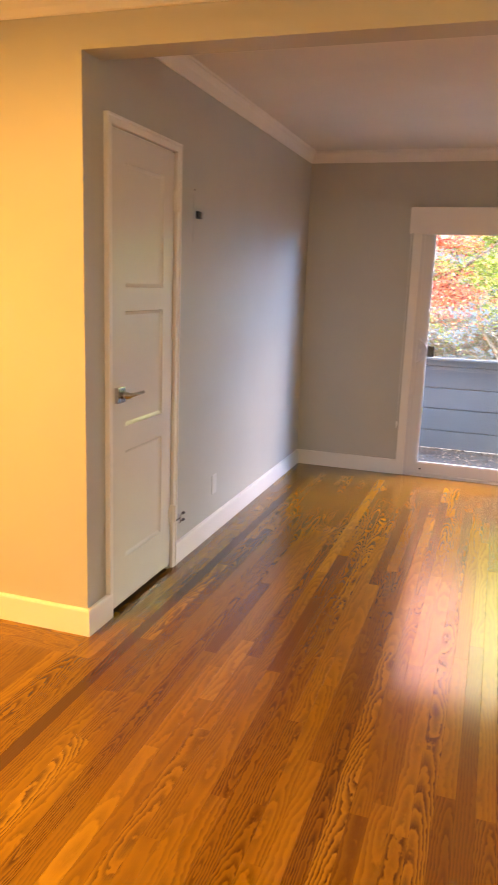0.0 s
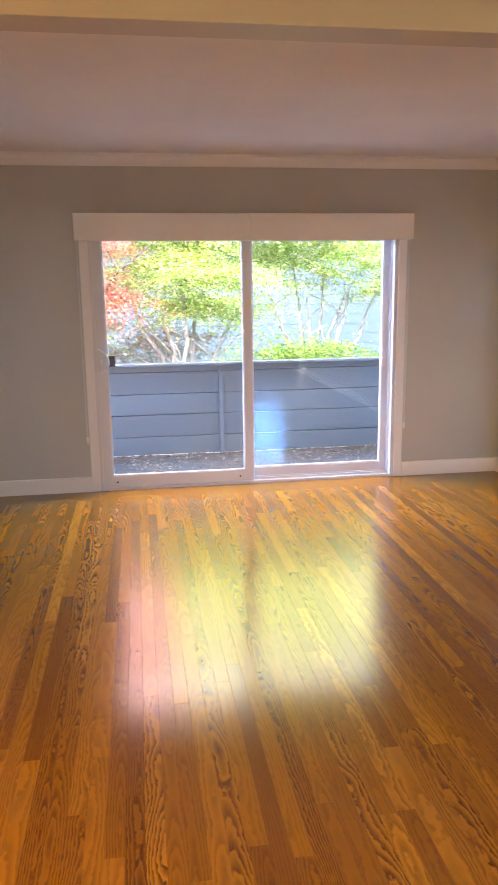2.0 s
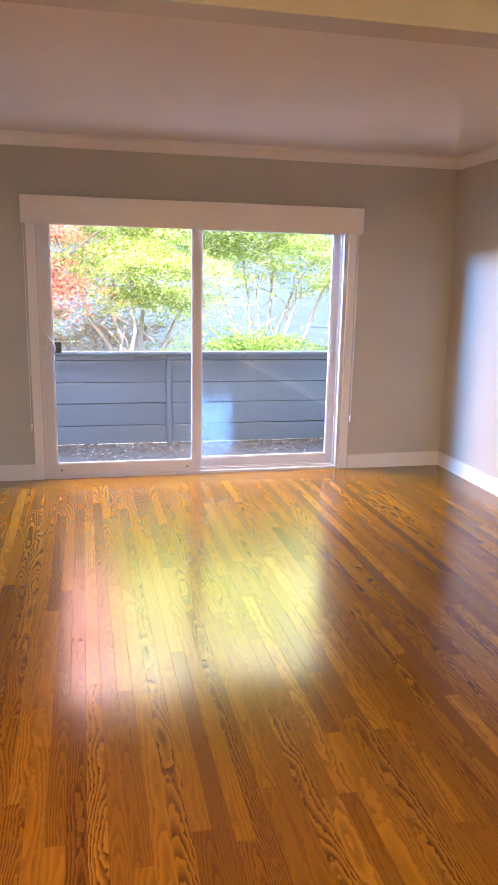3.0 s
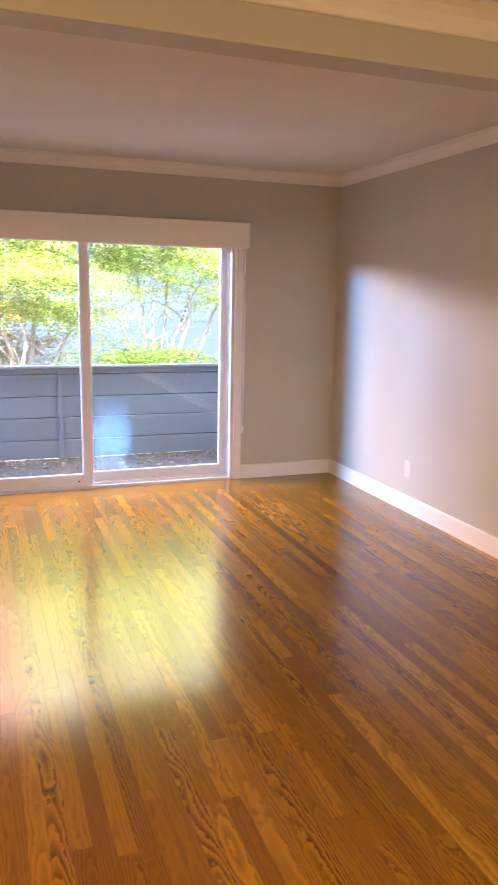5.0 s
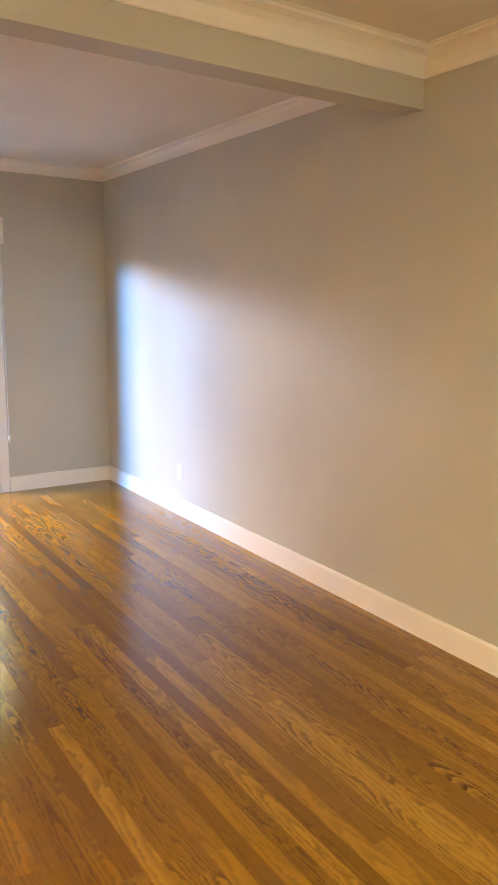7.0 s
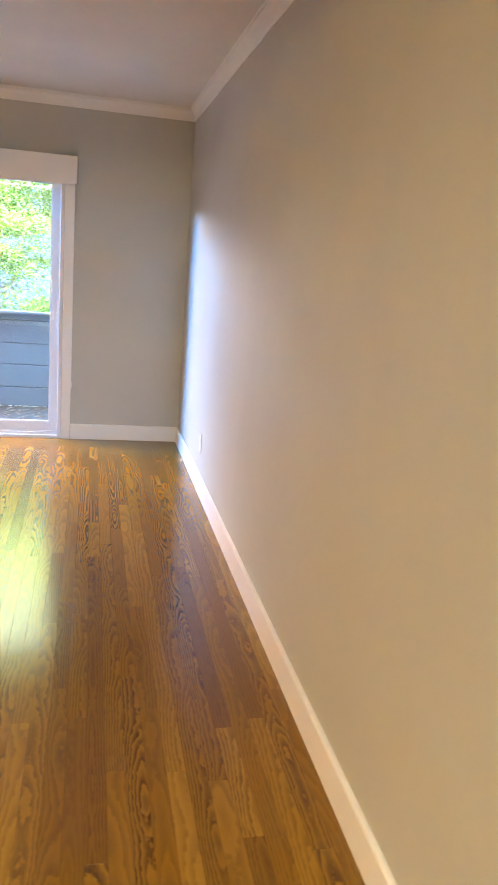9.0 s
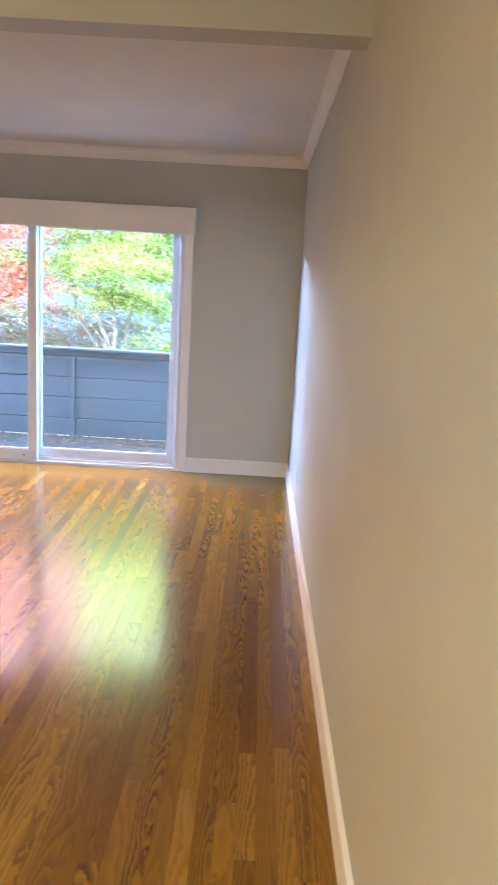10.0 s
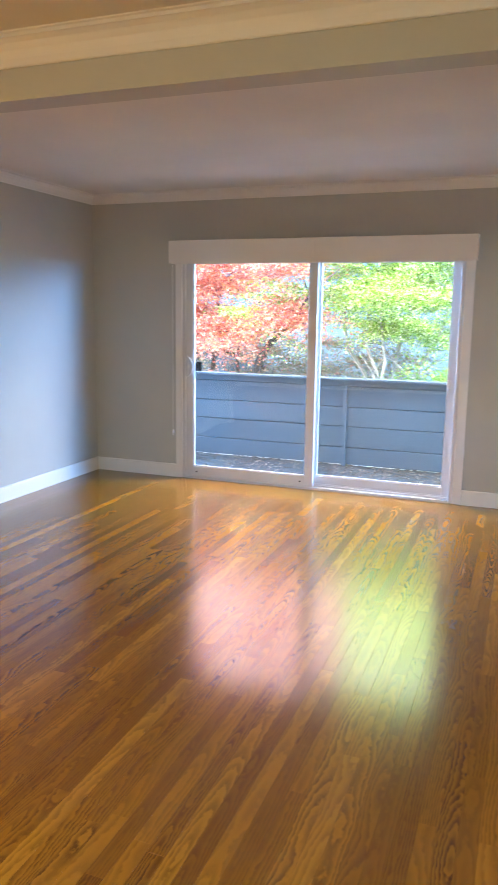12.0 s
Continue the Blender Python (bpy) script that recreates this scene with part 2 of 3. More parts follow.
BARK = paint("pale_bark", (0.50, 0.46, 0.42), 0.8, 0.9, 40, 0.3)
BARK_DARK = paint("dark_bark", (0.12, 0.10, 0.09), 0.85, 0.9, 40, 0.3)
GROUND = paint("garden_ground", (0.30, 0.27, 0.20), 0.9, 0.9, 12, 0.3)


# ---------- mesh helpers ----------
def to_object(name, bm, material, smooth=False):
    me = bpy.data.meshes.new(name)
    bm.normal_update()
    bm.to_mesh(me)
    bm.free()
    if smooth:
        for p in me.polygons:
            p.use_smooth = True
    me.materials.append(material)
    return new(name, me)


def structure(name, bm, material, label, smooth=False, category=""):
    return tagged(to_object(name, bm, material, smooth), label, category or name.split("_")[0], "", "structure")


def part(name, bm, material, parent, label="", smooth=False):
    ob = to_object(name, bm, material, smooth)
    ob.parent = parent
    if parent.type == "EMPTY":
        ob.matrix_parent_inverse = Matrix.Translation(-parent.location)
    return tagged(ob, label)


def thing(name, place, label, category, group="", kind=""):
    e = new(name)
    e.empty_display_size = 0.1
    e.location = place
    return tagged(e, label, category, group, kind)


def box(bm, x0, x1, y0, y1, z0, z1, bevel=0.0, seg=1):
    r = bmesh.ops.create_cube(bm, size=1.0)
    vs = r["verts"]
    m = Matrix.Translation(((x0 + x1) / 2, (y0 + y1) / 2, (z0 + z1) / 2)) @ Matrix.Diagonal((x1 - x0, y1 - y0, z1 - z0, 1))
    bmesh.ops.transform(bm, matrix=m, verts=vs)
    if bevel:
        es = list({e for v in vs for e in v.link_edges})
        bmesh.ops.bevel(bm, geom=es, offset=bevel, segments=seg, profile=0.5, affect="EDGES")
    return bm


def boxes(*items, bevel=0.0, seg=1):
    bm = bmesh.new()
    for it in items:
        box(bm, *it, bevel=bevel, seg=seg)
    return bm


def tube(bm, points, radii, sides=10, cap=True):
    """A round, bent rod through points."""
    rings = []
    pts = [Vector(p) for p in points]
    for i, p in enumerate(pts):
        d = (pts[min(i + 1, len(pts) - 1)] - pts[max(i - 1, 0)]).normalized()
        a = d.orthogonal().normalized() if abs(d.z) < 0.99 else Vector((1, 0, 0))
        if abs(d.z) < 0.99:
            a = d.cross(Vector((0, 0, 1))).normalized()
        b = d.cross(a).normalized()
        r = radii[i] if isinstance(radii, (list, tuple)) else radii
        rings.append([bm.verts.new(p + (a * math.cos(t) + b * math.sin(t)) * r) for t in [2 * math.pi * k / sides for k in range(sides)]])
    for u, v in zip(rings, rings[1:]):
        for k in range(sides):
            bm.faces.new((u[k], u[(k + 1) % sides], v[(k + 1) % sides], v[k]))
    if cap:
        bm.faces.new(rings[0][::-1])
        bm.faces.new(rings[-1])
    return bm


def moulding(p0, p1, inward, profile, miter0, miter1):
    """A moulding of the given (depth, height) outline along a wall from p0 to p1; miter +1 for an inner corner, -1 for an outer."""
    bm = bmesh.new()
    p0, p1, n = Vector(p0), Vector(p1), Vector(inward)
    d = (p1 - p0).normalized()
    a = [bm.verts.new(p0 + n * u + d * (u * miter0) + Vector((0, 0, z))) for u, z in profile]
    b = [bm.verts.new(p1 + n * u - d * (u * miter1) + Vector((0, 0, z))) for u, z in profile]
    k = len(profile)
    for i in range(k):
        j = (i + 1) % k
        bm.faces.new((a[i], a[j], b[j], b[i]))
    bm.faces.new(a)
    bm.faces.new(b[::-1])
    bmesh.ops.recalc_face_normals(bm, faces=bm.faces)
    return bm


CROWN_FAR = [(0.0, -0.084), (0.005, -0.084), (0.008, -0.080), (0.011, -0.062), (0.017, -0.040), (0.027, -0.025), (0.038, -0.018), (0.041, -0.016),
             (0.041, -0.006), (0.045, -0.004), (0.046, 0.0), (0.0, 0.0)]
CROWN_NEAR = [(0.0, -0.102), (0.006, -0.102), (0.010, -0.098), (0.016, -0.076), (0.028, -0.050), (0.046, -0.030), (0.066, -0.020), (0.072, -0.018),
              (0.072, -0.006), (0.082, -0.004), (0.085, 0.0), (0.0, 0.0)]
BASE = [(0.0, 0.0), (0.016, 0.0), (0.016, 0.108), (0.013, 0.115), (0.006, 0.118), (0.0, 0.118)]

# ---------- structure: walls ----------
DOOR_Y0, DOOR_Y1, DOOR_TOP = 2.414, 3.028, 2.044
OP_X0, OP_X1, OP_TOP = -0.825, 1.535, 1.96
WT = 0.2
structure("wall_north", boxes((LEFT - 0.14, OP_X0, WALL, WALL + WT, -0.3, CEIL + 0.1), (OP_X1, RIGHT + 0.16, WALL, WALL + WT, -0.3, CEIL + 0.1),
          (OP_X0, OP_X1, WALL, WALL + WT, OP_TOP, CEIL + 0.1), (OP_X0, OP_X1, WALL, WALL + WT, -0.3, -0.03)), WALL_PAINT, "grey painted wall around the sliding patio door")
structure("wall_west", boxes((LEFT - 0.14, LEFT, PIER1, DOOR_Y0 - 0.012, -0.1, CEIL), (LEFT - 0.14, LEFT, DOOR_Y1 + 0.012, WALL, -0.1, CEIL),
          (LEFT - 0.14, LEFT, DOOR_Y0 - 0.012, DOOR_Y1 + 0.012, DOOR_TOP + 0.012, CEIL)), WALL_PAINT, "grey painted side wall with the white panel door")
structure("wall_east", boxes((RIGHT, RIGHT + 0.16, NEAR_B - 0.1, WALL, -0.1, CEIL)), WALL_PAINT, "long plain grey painted wall with a white outlet")
structure("wall_divider", boxes((NEAR_L, LEFT, PIER0, PIER1, -0.1, CEIL)), WALL_PAINT, "painted wall end beside the wide opening between the rooms")
structure("beam", boxes((LEFT, RIGHT, PIER0, PIER1, BEAM_Z, CEIL)), WALL_PAINT, "painted dropped beam across the wide opening")
SW0, SW1, SZ0, SZ1 = 1.52, 2.34, 0.9, 1.95
structure("wall_south", boxes((NEAR_L - 0.15, SW0, NEAR_B - 0.15, NEAR_B, -0.1, CEIL), (SW1, RIGHT, NEAR_B - 0.15, NEAR_B, -0.1, CEIL),
          (SW0, SW1, NEAR_B - 0.15, NEAR_B, -0.1, SZ0), (SW0, SW1, NEAR_B - 0.15, NEAR_B, SZ1, CEIL)), WALL_PAINT, "plain painted wall that closes the near room")
structure("wall_near_west", boxes((NEAR_L - 0.15, NEAR_L, NEAR_B, PIER1, -0.1, CEIL)), WALL_PAINT, "plain painted side wall of the near room")
structure("wall_closet", boxes((LEFT - 0.95, LEFT - 0.85, PIER1, 3.5, -0.1, CEIL), (LEFT - 0.85, LEFT - 0.14, 3.4, 3.5, -0.1, CEIL)), WALL_PAINT, "plain painted walls that close the closet")
structure("ceiling", boxes((NEAR_L - 0.15, RIGHT + 0.16, NEAR_B - 0.15, WALL + 0.1, CEIL, CEIL + 0.12)), CEIL_PAINT, "flat white painted ceiling")
# unseen slab, added to keep the sun off the fence
structure("roof", boxes((NEAR_L - 0.6, RIGHT + 3.5, NEAR_B - 0.6, WALL + 0.85, CEIL + 0.35, CEIL + 0.65)), OUT_WALL, "unseen plain roof slab added to shade the balcony side")
structure("wall_outside", boxes((NEAR_L - 0.5, LEFT - 0.14, WALL + 0.02, WALL + WT, -0.5, CEIL + 0.35), (RIGHT + 0.16, RIGHT + 3.4, WALL + 0.02, WALL + WT, -0.5, CEIL + 0.35),
          (LEFT - 0.14, RIGHT + 0.16, WALL + 0.02, WALL + WT, CEIL + 0.1, CEIL + 0.35)), OUT_WALL, "grey outside wall of the house")

win = thing("window_1", ((SW0 + SW1) / 2, NEAR_B, SZ0), "plain white framed window of the near room", "window", kind="structure")
part("window_frame", boxes((SW0, SW0 + 0.05, NEAR_B - 0.1, NEAR_B + 0.01, SZ0, SZ1), (SW1 - 0.05, SW1, NEAR_B - 0.1, NEAR_B + 0.01, SZ0, SZ1),
     (SW0 + 0.05, SW1 - 0.05, NEAR_B - 0.1, NEAR_B + 0.01, SZ0, SZ0 + 0.05), (SW0 + 0.05, SW1 - 0.05, NEAR_B - 0.1, NEAR_B + 0.01, SZ1 - 0.05, SZ1)), VINYL, win)
part("pane", boxes((SW0 + 0.0505, SW1 - 0.0505, NEAR_B - 0.06, NEAR_B - 0.055, SZ0 + 0.0505, SZ1 - 0.0505)), GLASS, win, "clear window glass").visible_shadow = False

for nm, a, b_, n, m0, m1 in (
    ("crown_north", (LEFT, WALL), (RIGHT, WALL), (0, -1), 1, 1), ("crown_west", (LEFT, PIER1), (LEFT, WALL), (1, 0), 1, 1),
    ("crown_east", (RIGHT, PIER1), (RIGHT, WALL), (-1, 0), 1, 1), ("crown_beam_far", (LEFT, PIER1), (RIGHT, PIER1), (0, 1), 1, 1),
    ("crown_beam_near", (NEAR_L, PIER0), (RIGHT, PIER0), (0, -1), 1, 1), ("crown_near_east", (RIGHT, NEAR_B), (RIGHT, PIER0), (-1, 0), 1, 1),
    ("crown_near_west", (NEAR_L, NEAR_B), (NEAR_L, PIER0), (1, 0), 1, 1), ("crown_south", (NEAR_L, NEAR_B), (RIGHT, NEAR_B), (0, 1), 1, 1)):
    far_side = nm in ("crown_north", "crown_west", "crown_east", "crown_beam_far")
    structure(nm, moulding((*a, CEIL), (*b_, CEIL), (*n, 0), CROWN_FAR if far_side else CROWN_NEAR, m0, m1), TRIM, "white painted cove crown moulding", category="crown moulding")

for nm, a, b_, n, m0, m1 in (
    ("baseboard_north_a", (LEFT, WALL), (-0.8835, WALL), (0, -1), 1, 0), ("baseboard_north_b", (1.605, WALL), (RIGHT, WALL), (0, -1), 0, 1),
    ("baseboard_west_a", (LEFT, PIER0), (LEFT, DOOR_Y0 - 0.006), (1, 0), -1, 0), ("baseboard_west_b", (LEFT, 3.073), (LEFT, WALL), (1, 0), 0, 1),
    ("baseboard_east", (RIGHT, NEAR_B), (RIGHT, WALL), (-1, 0), 1, 1), ("baseboard_divider", (NEAR_L, PIER0), (LEFT, PIER0), (0, -1), 1, -1),
    ("baseboard_near_west", (NEAR_L, NEAR_B), (NEAR_L, PIER0), (1, 0), 1, 1), ("baseboard_south", (NEAR_L, NEAR_B), (RIGHT, NEAR_B), (0, 1), 1, 1)):
    structure(nm, moulding((*a, 0), (*b_, 0), (*n, 0), BASE, m0, m1), TRIM, "white painted flat baseboard", category="baseboard")

# ---------- closet door ----------
door = thing("door_1", (LEFT, DOOR_Y0, 0), "closed white three-panel closet door with a chrome lever", "door", kind="structure")
X1 = LEFT + 0.018
part("casing", boxes((LEFT, X1, DOOR_Y0 - 0.040, DOOR_Y0 - 0.006, 0.118, DOOR_TOP + 0.0385), (LEFT, X1, DOOR_Y1 + 0.006, DOOR_Y1 + 0.040, 0.0, DOOR_TOP + 0.0385),
     (LEFT, X1 + 0.001, DOOR_Y0 - 0.040, DOOR_Y1 + 0.040, DOOR_TOP + 0.006, DOOR_TOP + 0.040), bevel=0.003, seg=2), TRIM, door, "white painted flat door casing")
part("casing_bead", boxes((LEFT, X1 + 0.006, DOOR_Y0 - 0.044, DOOR_Y0 - 0.033, 0.118, DOOR_TOP + 0.044), (LEFT, X1 + 0.006, DOOR_Y1 + 0.033, DOOR_Y1 + 0.044, 0.0, DOOR_TOP + 0.044),
     (LEFT, X1 + 0.007, DOOR_Y0 - 0.045, DOOR_Y1 + 0.045, DOOR_TOP + 0.034, DOOR_TOP + 0.046), bevel=0.003, seg=2), TRIM, door)
part("jamb", boxes((LEFT - 0.138, LEFT - 0.014, DOOR_Y0 - 0.012, DOOR_Y0 - 0.003, 0, DOOR_TOP + 0.012), (LEFT - 0.138, LEFT - 0.014, DOOR_Y1 + 0.003, DOOR_Y1 + 0.012, 0, DOOR_TOP + 0.012),
     (LEFT - 0.138, LEFT - 0.014, DOOR_Y0 - 0.003, DOOR_Y1 + 0.003, DOOR_TOP + 0.003, DOOR_TOP + 0.012)), TRIM, door)


def panelled_leaf():
    """The leaf: a slab whose front has three sunk panels with sloping edges."""
    bm = bmesh.new()
    ys = [DOOR_Y0, 2.545, 2.916, DOOR_Y1]
    zs = [0.024, 0.232, 0.728, 0.838, 1.334, 1.434, 1.930, DOOR_TOP]
    xf, xb, xp = LEFT + 0.002, LEFT - 0.033, LEFT - 0.008
    grid = [[bm.verts.new((xf, y, z)) for y in ys] for z in zs]
    for i in range(len(zs) - 1):
        for j in range(3):
            q = (grid[i][j], grid[i][j + 1], grid[i + 1][j + 1], grid[i + 1][j])
            if j == 1 and i in (1, 3, 5):
                y0, y1, z0, z1 = ys[1], ys[2], zs[i], zs[i + 1]
                s1, s2 = 0.003, 0.016
                mid = [bm.verts.new((xf - 0.004, y, z)) for y, z in ((y0 + s1, z0 + s1), (y1 - s1, z0 + s1), (y1 - s1, z1 - s1), (y0 + s1, z1 - s1))]
                inn = [bm.verts.new((xp, y, z)) for y, z in ((y0 + s2, z0 + s2), (y1 - s2, z0 + s2), (y1 - s2, z1 - s2), (y0 + s2, z1 - s2))]
                for k in range(4):
                    l = (k + 1) % 4
                    bm.faces.new((q[k], q[l], mid[l], mid[k]))
                    bm.faces.new((mid[k], mid[l], inn[l], inn[k]))
                bm.faces.new(inn)
            else:
                bm.faces.new(q)
    ring = [grid[0][j] for j in range(4)] + [grid[i][3] for i in range(1, 8)] + [grid[7][j] for j in (2, 1, 0)] + [grid[i][0] for i in range(6, 0, -1)]
    back = [bm.verts.new((xb, v.co.y, v.co.z)) for v in ring]
    for k in range(len(ring)):
        l = (k + 1) % len(ring)
        bm.faces.new((ring[l], ring[k], back[k], back[l]))
    bm.faces.new(back)
    bmesh.ops.recalc_face_normals(bm, faces=bm.faces)
    return bm


leaf = part("door_leaf", panelled_leaf(), DOOR_PAINT, door, "white door leaf with three sunk panels")
hy, hz = 2.483, 0.985
bm = boxes((LEFT + 0.002, LEFT + 0.020, hy - 0.033, hy + 0.033, hz - 0.033, hz + 0.033), bevel=0.002, seg=2)
part("handle_plate", bm, STEEL, door, "square chrome handle plate")
bm = bmesh.new()
tube(bm, [(LEFT + 0.020, hy, hz), (LEFT + 0.048, hy, hz), (LEFT + 0.0485, hy, hz), (LEFT + 0.062, hy, hz)], [0.015, 0.015, 0.012, 0.012], 14)
tube(bm, [(LEFT + 0.055, hy, hz), (LEFT + 0.056, hy + 0.03, hz), (LEFT + 0.056, hy + 0.128, hz + 0.001)], [0.0085, 0.0085, 0.007], 12)
part("door_handle", bm, STEEL, door, "chrome lever handle", True)
for z in (1.83, 0.30):
    bm = boxes((LEFT + 0.003, LEFT + 0.0235, DOOR_Y1 - 0.010, DOOR_Y1 + 0.024, z - 0.045, z + 0.045), bevel=0.0015)
    for k in range(5):
        tube(bm, [(LEFT + 0.028, DOOR_Y1 + 0.001, z - 0.045 + 0.018 * k + 0.0005), (LEFT + 0.028, DOOR_Y1 + 0.001, z - 0.045 + 0.018 * k + 0.0175)], 0.0072, 10)
    for dz in (-0.03, 0.0, 0.03):
        tube(bm, [(LEFT + 0.019, DOOR_Y1 + 0.014, z + dz), (LEFT + 0.025, DOOR_Y1 + 0.014, z + dz)], 0.0035, 8)
    part("hinge", bm, TRIM, door, "painted door hinge")
bm = bmesh.new()
sx, sy, sz = LEFT + 0.024, DOOR_Y1 + 0.004, 0.255
tube(bm, [(sx, sy, sz), (sx, sy + 0.075, sz)], 0.004, 8)
box(bm, sx - 0.006, sx + 0.010, sy + 0.055, sy + 0.066, sz - 0.026, sz + 0.026, bevel=0.003)
tube(bm, [(sx, sy + 0.06, sz + 0.018), (sx + 0.004, sy + 0.10, sz + 0.018)], 0.004, 8)
tube(bm, [(sx, sy + 0.06, sz - 0.018), (sx + 0.004, sy + 0.10, sz - 0.018)], 0.004, 8)
part("hinge_stop", bm, STEEL, door, "chrome hinge-pin door stop")
bm = bmesh.new()
for dz in (-0.018, 0.018):
    tube(bm, [(sx + 0.004, sy + 0.10, sz + dz), (sx + 0.005, sy + 0.112, sz + dz)], 0.008, 10)
part("stop_tip", bm, BLACK, door, "dark rubber stop tips")


# ---------- small things on the walls ----------
def outlet(x, y, z, face):
    e = thing("outlet", (x, y, z), "plain white wall outlet plate on the grey wall", "outlet", "wall outlets")
    s = 1 if face > 0 else -1
    xs = sorted((x, x + s * 0.005))
    part("plate", boxes((xs[0], xs[1], y - 0.036, y + 0.036, z - 0.058, z + 0.058), bevel=0.0018), OUTLET_PLASTIC, e)
    xs = sorted((x + s * 0.005, x + s * 0.0065))
    part("insert", boxes((xs[0], xs[1], y - 0.0165, y + 0.0165, z - 0.033, z + 0.033), bevel=0.0006), OUTLET_PLASTIC, e)
    return e


outlet(LEFT, 3.65, 0.30, 1)
outlet(RIGHT, 4.355, 0.31, -1)
bracket = thing("wall_bracket", (LEFT, 3.325, 1.797), "small dark metal bracket screwed to the grey wall", "bracket")
part("plate", boxes((LEFT, LEFT + 0.012, 3.298, 3.352, 1.779, 1.815), bevel=0.002), BLACK, bracket)
part("lip", boxes((LEFT + 0.012, LEFT + 0.020, 3.326, 3.350, 1.781, 1.813), bevel=0.002), STEEL, bracket)
# black disc in place of the dark inside of a tiny hole
bm = bmesh.new()
tube(bm, [(LEFT, 3.277, 1.914), (LEFT + 0.003, 3.277, 1.914)], 0.0035, 8)
tagged(to_object("wall_hole", bm, BLACK), "tiny dark disc for a small hole in the grey wall", "screw plug")

bm = bmesh.new()
tube(bm, [(LEFT + 0.0002, 3.272, 1.89), (LEFT + 0.0002, 3.266, 1.78), (LEFT + 0.0002, 3.262, 1.66)], [0.0006, 0.0010, 0.0016], 6)
tagged(to_object("wall_mark", bm, paint("mark_grey", (0.36, 0.355, 0.33), 0.7)), "thin dark vertical scuff line on the grey wall", "wall mark")

# ---------- sliding patio door ----------
FX0, FX1 = OP_X0, OP_X1
patio = thing("door_2", (0.35, WALL, 0), "closed white vinyl sliding patio door with two glass panels", "door", kind="structure")
part("casing", boxes((-0.884, -0.822, WALL - 0.016, WALL, 0, 1.96), (1.535, 1.602, WALL - 0.016, WALL, 0, 1.96), (-0.884, 1.602, WALL - 0.0165, WALL, 1.96, 2.02), bevel=0.003, seg=2), TRIM, patio, "white painted casing")
part("door_frame", boxes((FX0, FX0 + 0.032, WALL - 0.006, WALL + 0.13, 0.0, OP_TOP), (FX1 - 0.030, FX1, WALL - 0.006, WALL + 0.13, 0.0, OP_TOP),
     (FX0 + 0.032, FX1 - 0.03, WALL - 0.006, WALL + 0.13, OP_TOP - 0.04, OP_TOP), (FX0 + 0.032, FX1 - 0.03, WALL - 0.008, WALL + 0.14, -0.03, 0.022),
     bevel=0.002), VINYL, patio, "white vinyl outer frame")
part("track", boxes((FX1 - 0.044, FX1 - 0.030, WALL + 0.030, WALL + 0.036, 0.022, OP_TOP - 0.04), (FX1 - 0.044, FX1 - 0.030, WALL + 0.056, WALL + 0.062, 0.022, OP_TOP - 0.04),
     (FX0 + 0.032, FX0 + 0.044, WALL + 0.056, WALL + 0.062, 0.022, OP_TOP - 0.04), (0.39, FX1 - 0.03, WALL + 0.020, WALL + 0.026, 0.022, 0.040), (0.39, FX1 - 0.03, WALL + 0.050, WALL + 0.056, 0.022, 0.044)), VINYL, patio)


def slider(name, x0, x1, y0, y1, wl, wr, z0, label):
    p = part(name, boxes((x0, x0 + wl, y0, y1, z0, OP_TOP - 0.045), (x1 - wr, x1, y0, y1, z0, OP_TOP - 0.045), (x0 + wl, x1 - wr, y0 + 0.001, y1 - 0.001, z0, 0.108),
             (x0 + wl, x1 - wr, y0 + 0.001, y1 - 0.001, OP_TOP - 0.085, OP_TOP - 0.045), bevel=0.002), VINYL, patio, label)
    g0, g1 = x0 + wl, x1 - wr
    t = 0.009
    part("glazing_bead", boxes((g0, g0 + t, y0 + 0.006, y1 - 0.006, 0.108, OP_TOP - 0.085), (g1 - t, g1, y0 + 0.006, y1 - 0.006, 0.108, OP_TOP - 0.085),
         (g0 + t, g1 - t, y0 + 0.006, y1 - 0.006, 0.108, 0.108 + t)), VINYL, p)
    ym = (y0 + y1) / 2
    g = part("pane", boxes((g0 + 0.001, g1 - 0.001, ym - 0.002, ym + 0.002, 0.1085, OP_TOP - 0.086)), GLASS, p, "clear door glass")
    g.visible_shadow = False
    return p


slide = slider("sliding_panel", FX0 + 0.026, 0.385, WALL + 0.004, WALL + 0.042, 0.075, 0.068, 0.022, "white framed sliding glass panel")
fixed = slider("fixed_panel", 0.325, FX1 - 0.030, WALL + 0.064, WALL + 0.102, 0.068, 0.060, 0.022, "white framed fixed glass panel")
for x in (-0.69, 0.275):
    bm = bmesh.new()
    tube(bm, [(x, WALL + 0.0015, 0.062), (x, WALL + 0.006, 0.062)], 0.007, 10)
    part("screw_cap", bm, BLACK, slide, "black screw hole cap")
bm = boxes((-0.792, -0.768, WALL - 0.004, WALL + 0.004, 0.908, 1.094), bevel=0.003, seg=2)
N = 12
pts = [(-0.780 + 0.070 * math.sin(math.pi * k / N) ** 0.7, WALL - 0.006 - 0.034 * math.sin(math.pi * k / N) ** 0.6, 0.914 + 0.174 * k / N) for k in range(N + 1)]
tube(bm, pts, 0.0075, 10)
part("pull_handle", bm, VINYL, slide, "white D-shaped pull handle")
bm = boxes((-0.775, -0.759, WALL - 0.008, WALL + 0.004, 0.985, 1.015), bevel=0.003)
part("latch", bm, PLATE, slide)
part("outer_handle", boxes((-0.735, -0.662, WALL + 0.042, WALL + 0.075, 0.955, 1.040), bevel=0.006, seg=2), BLACK, slide, "black outside handle seen through the glass")
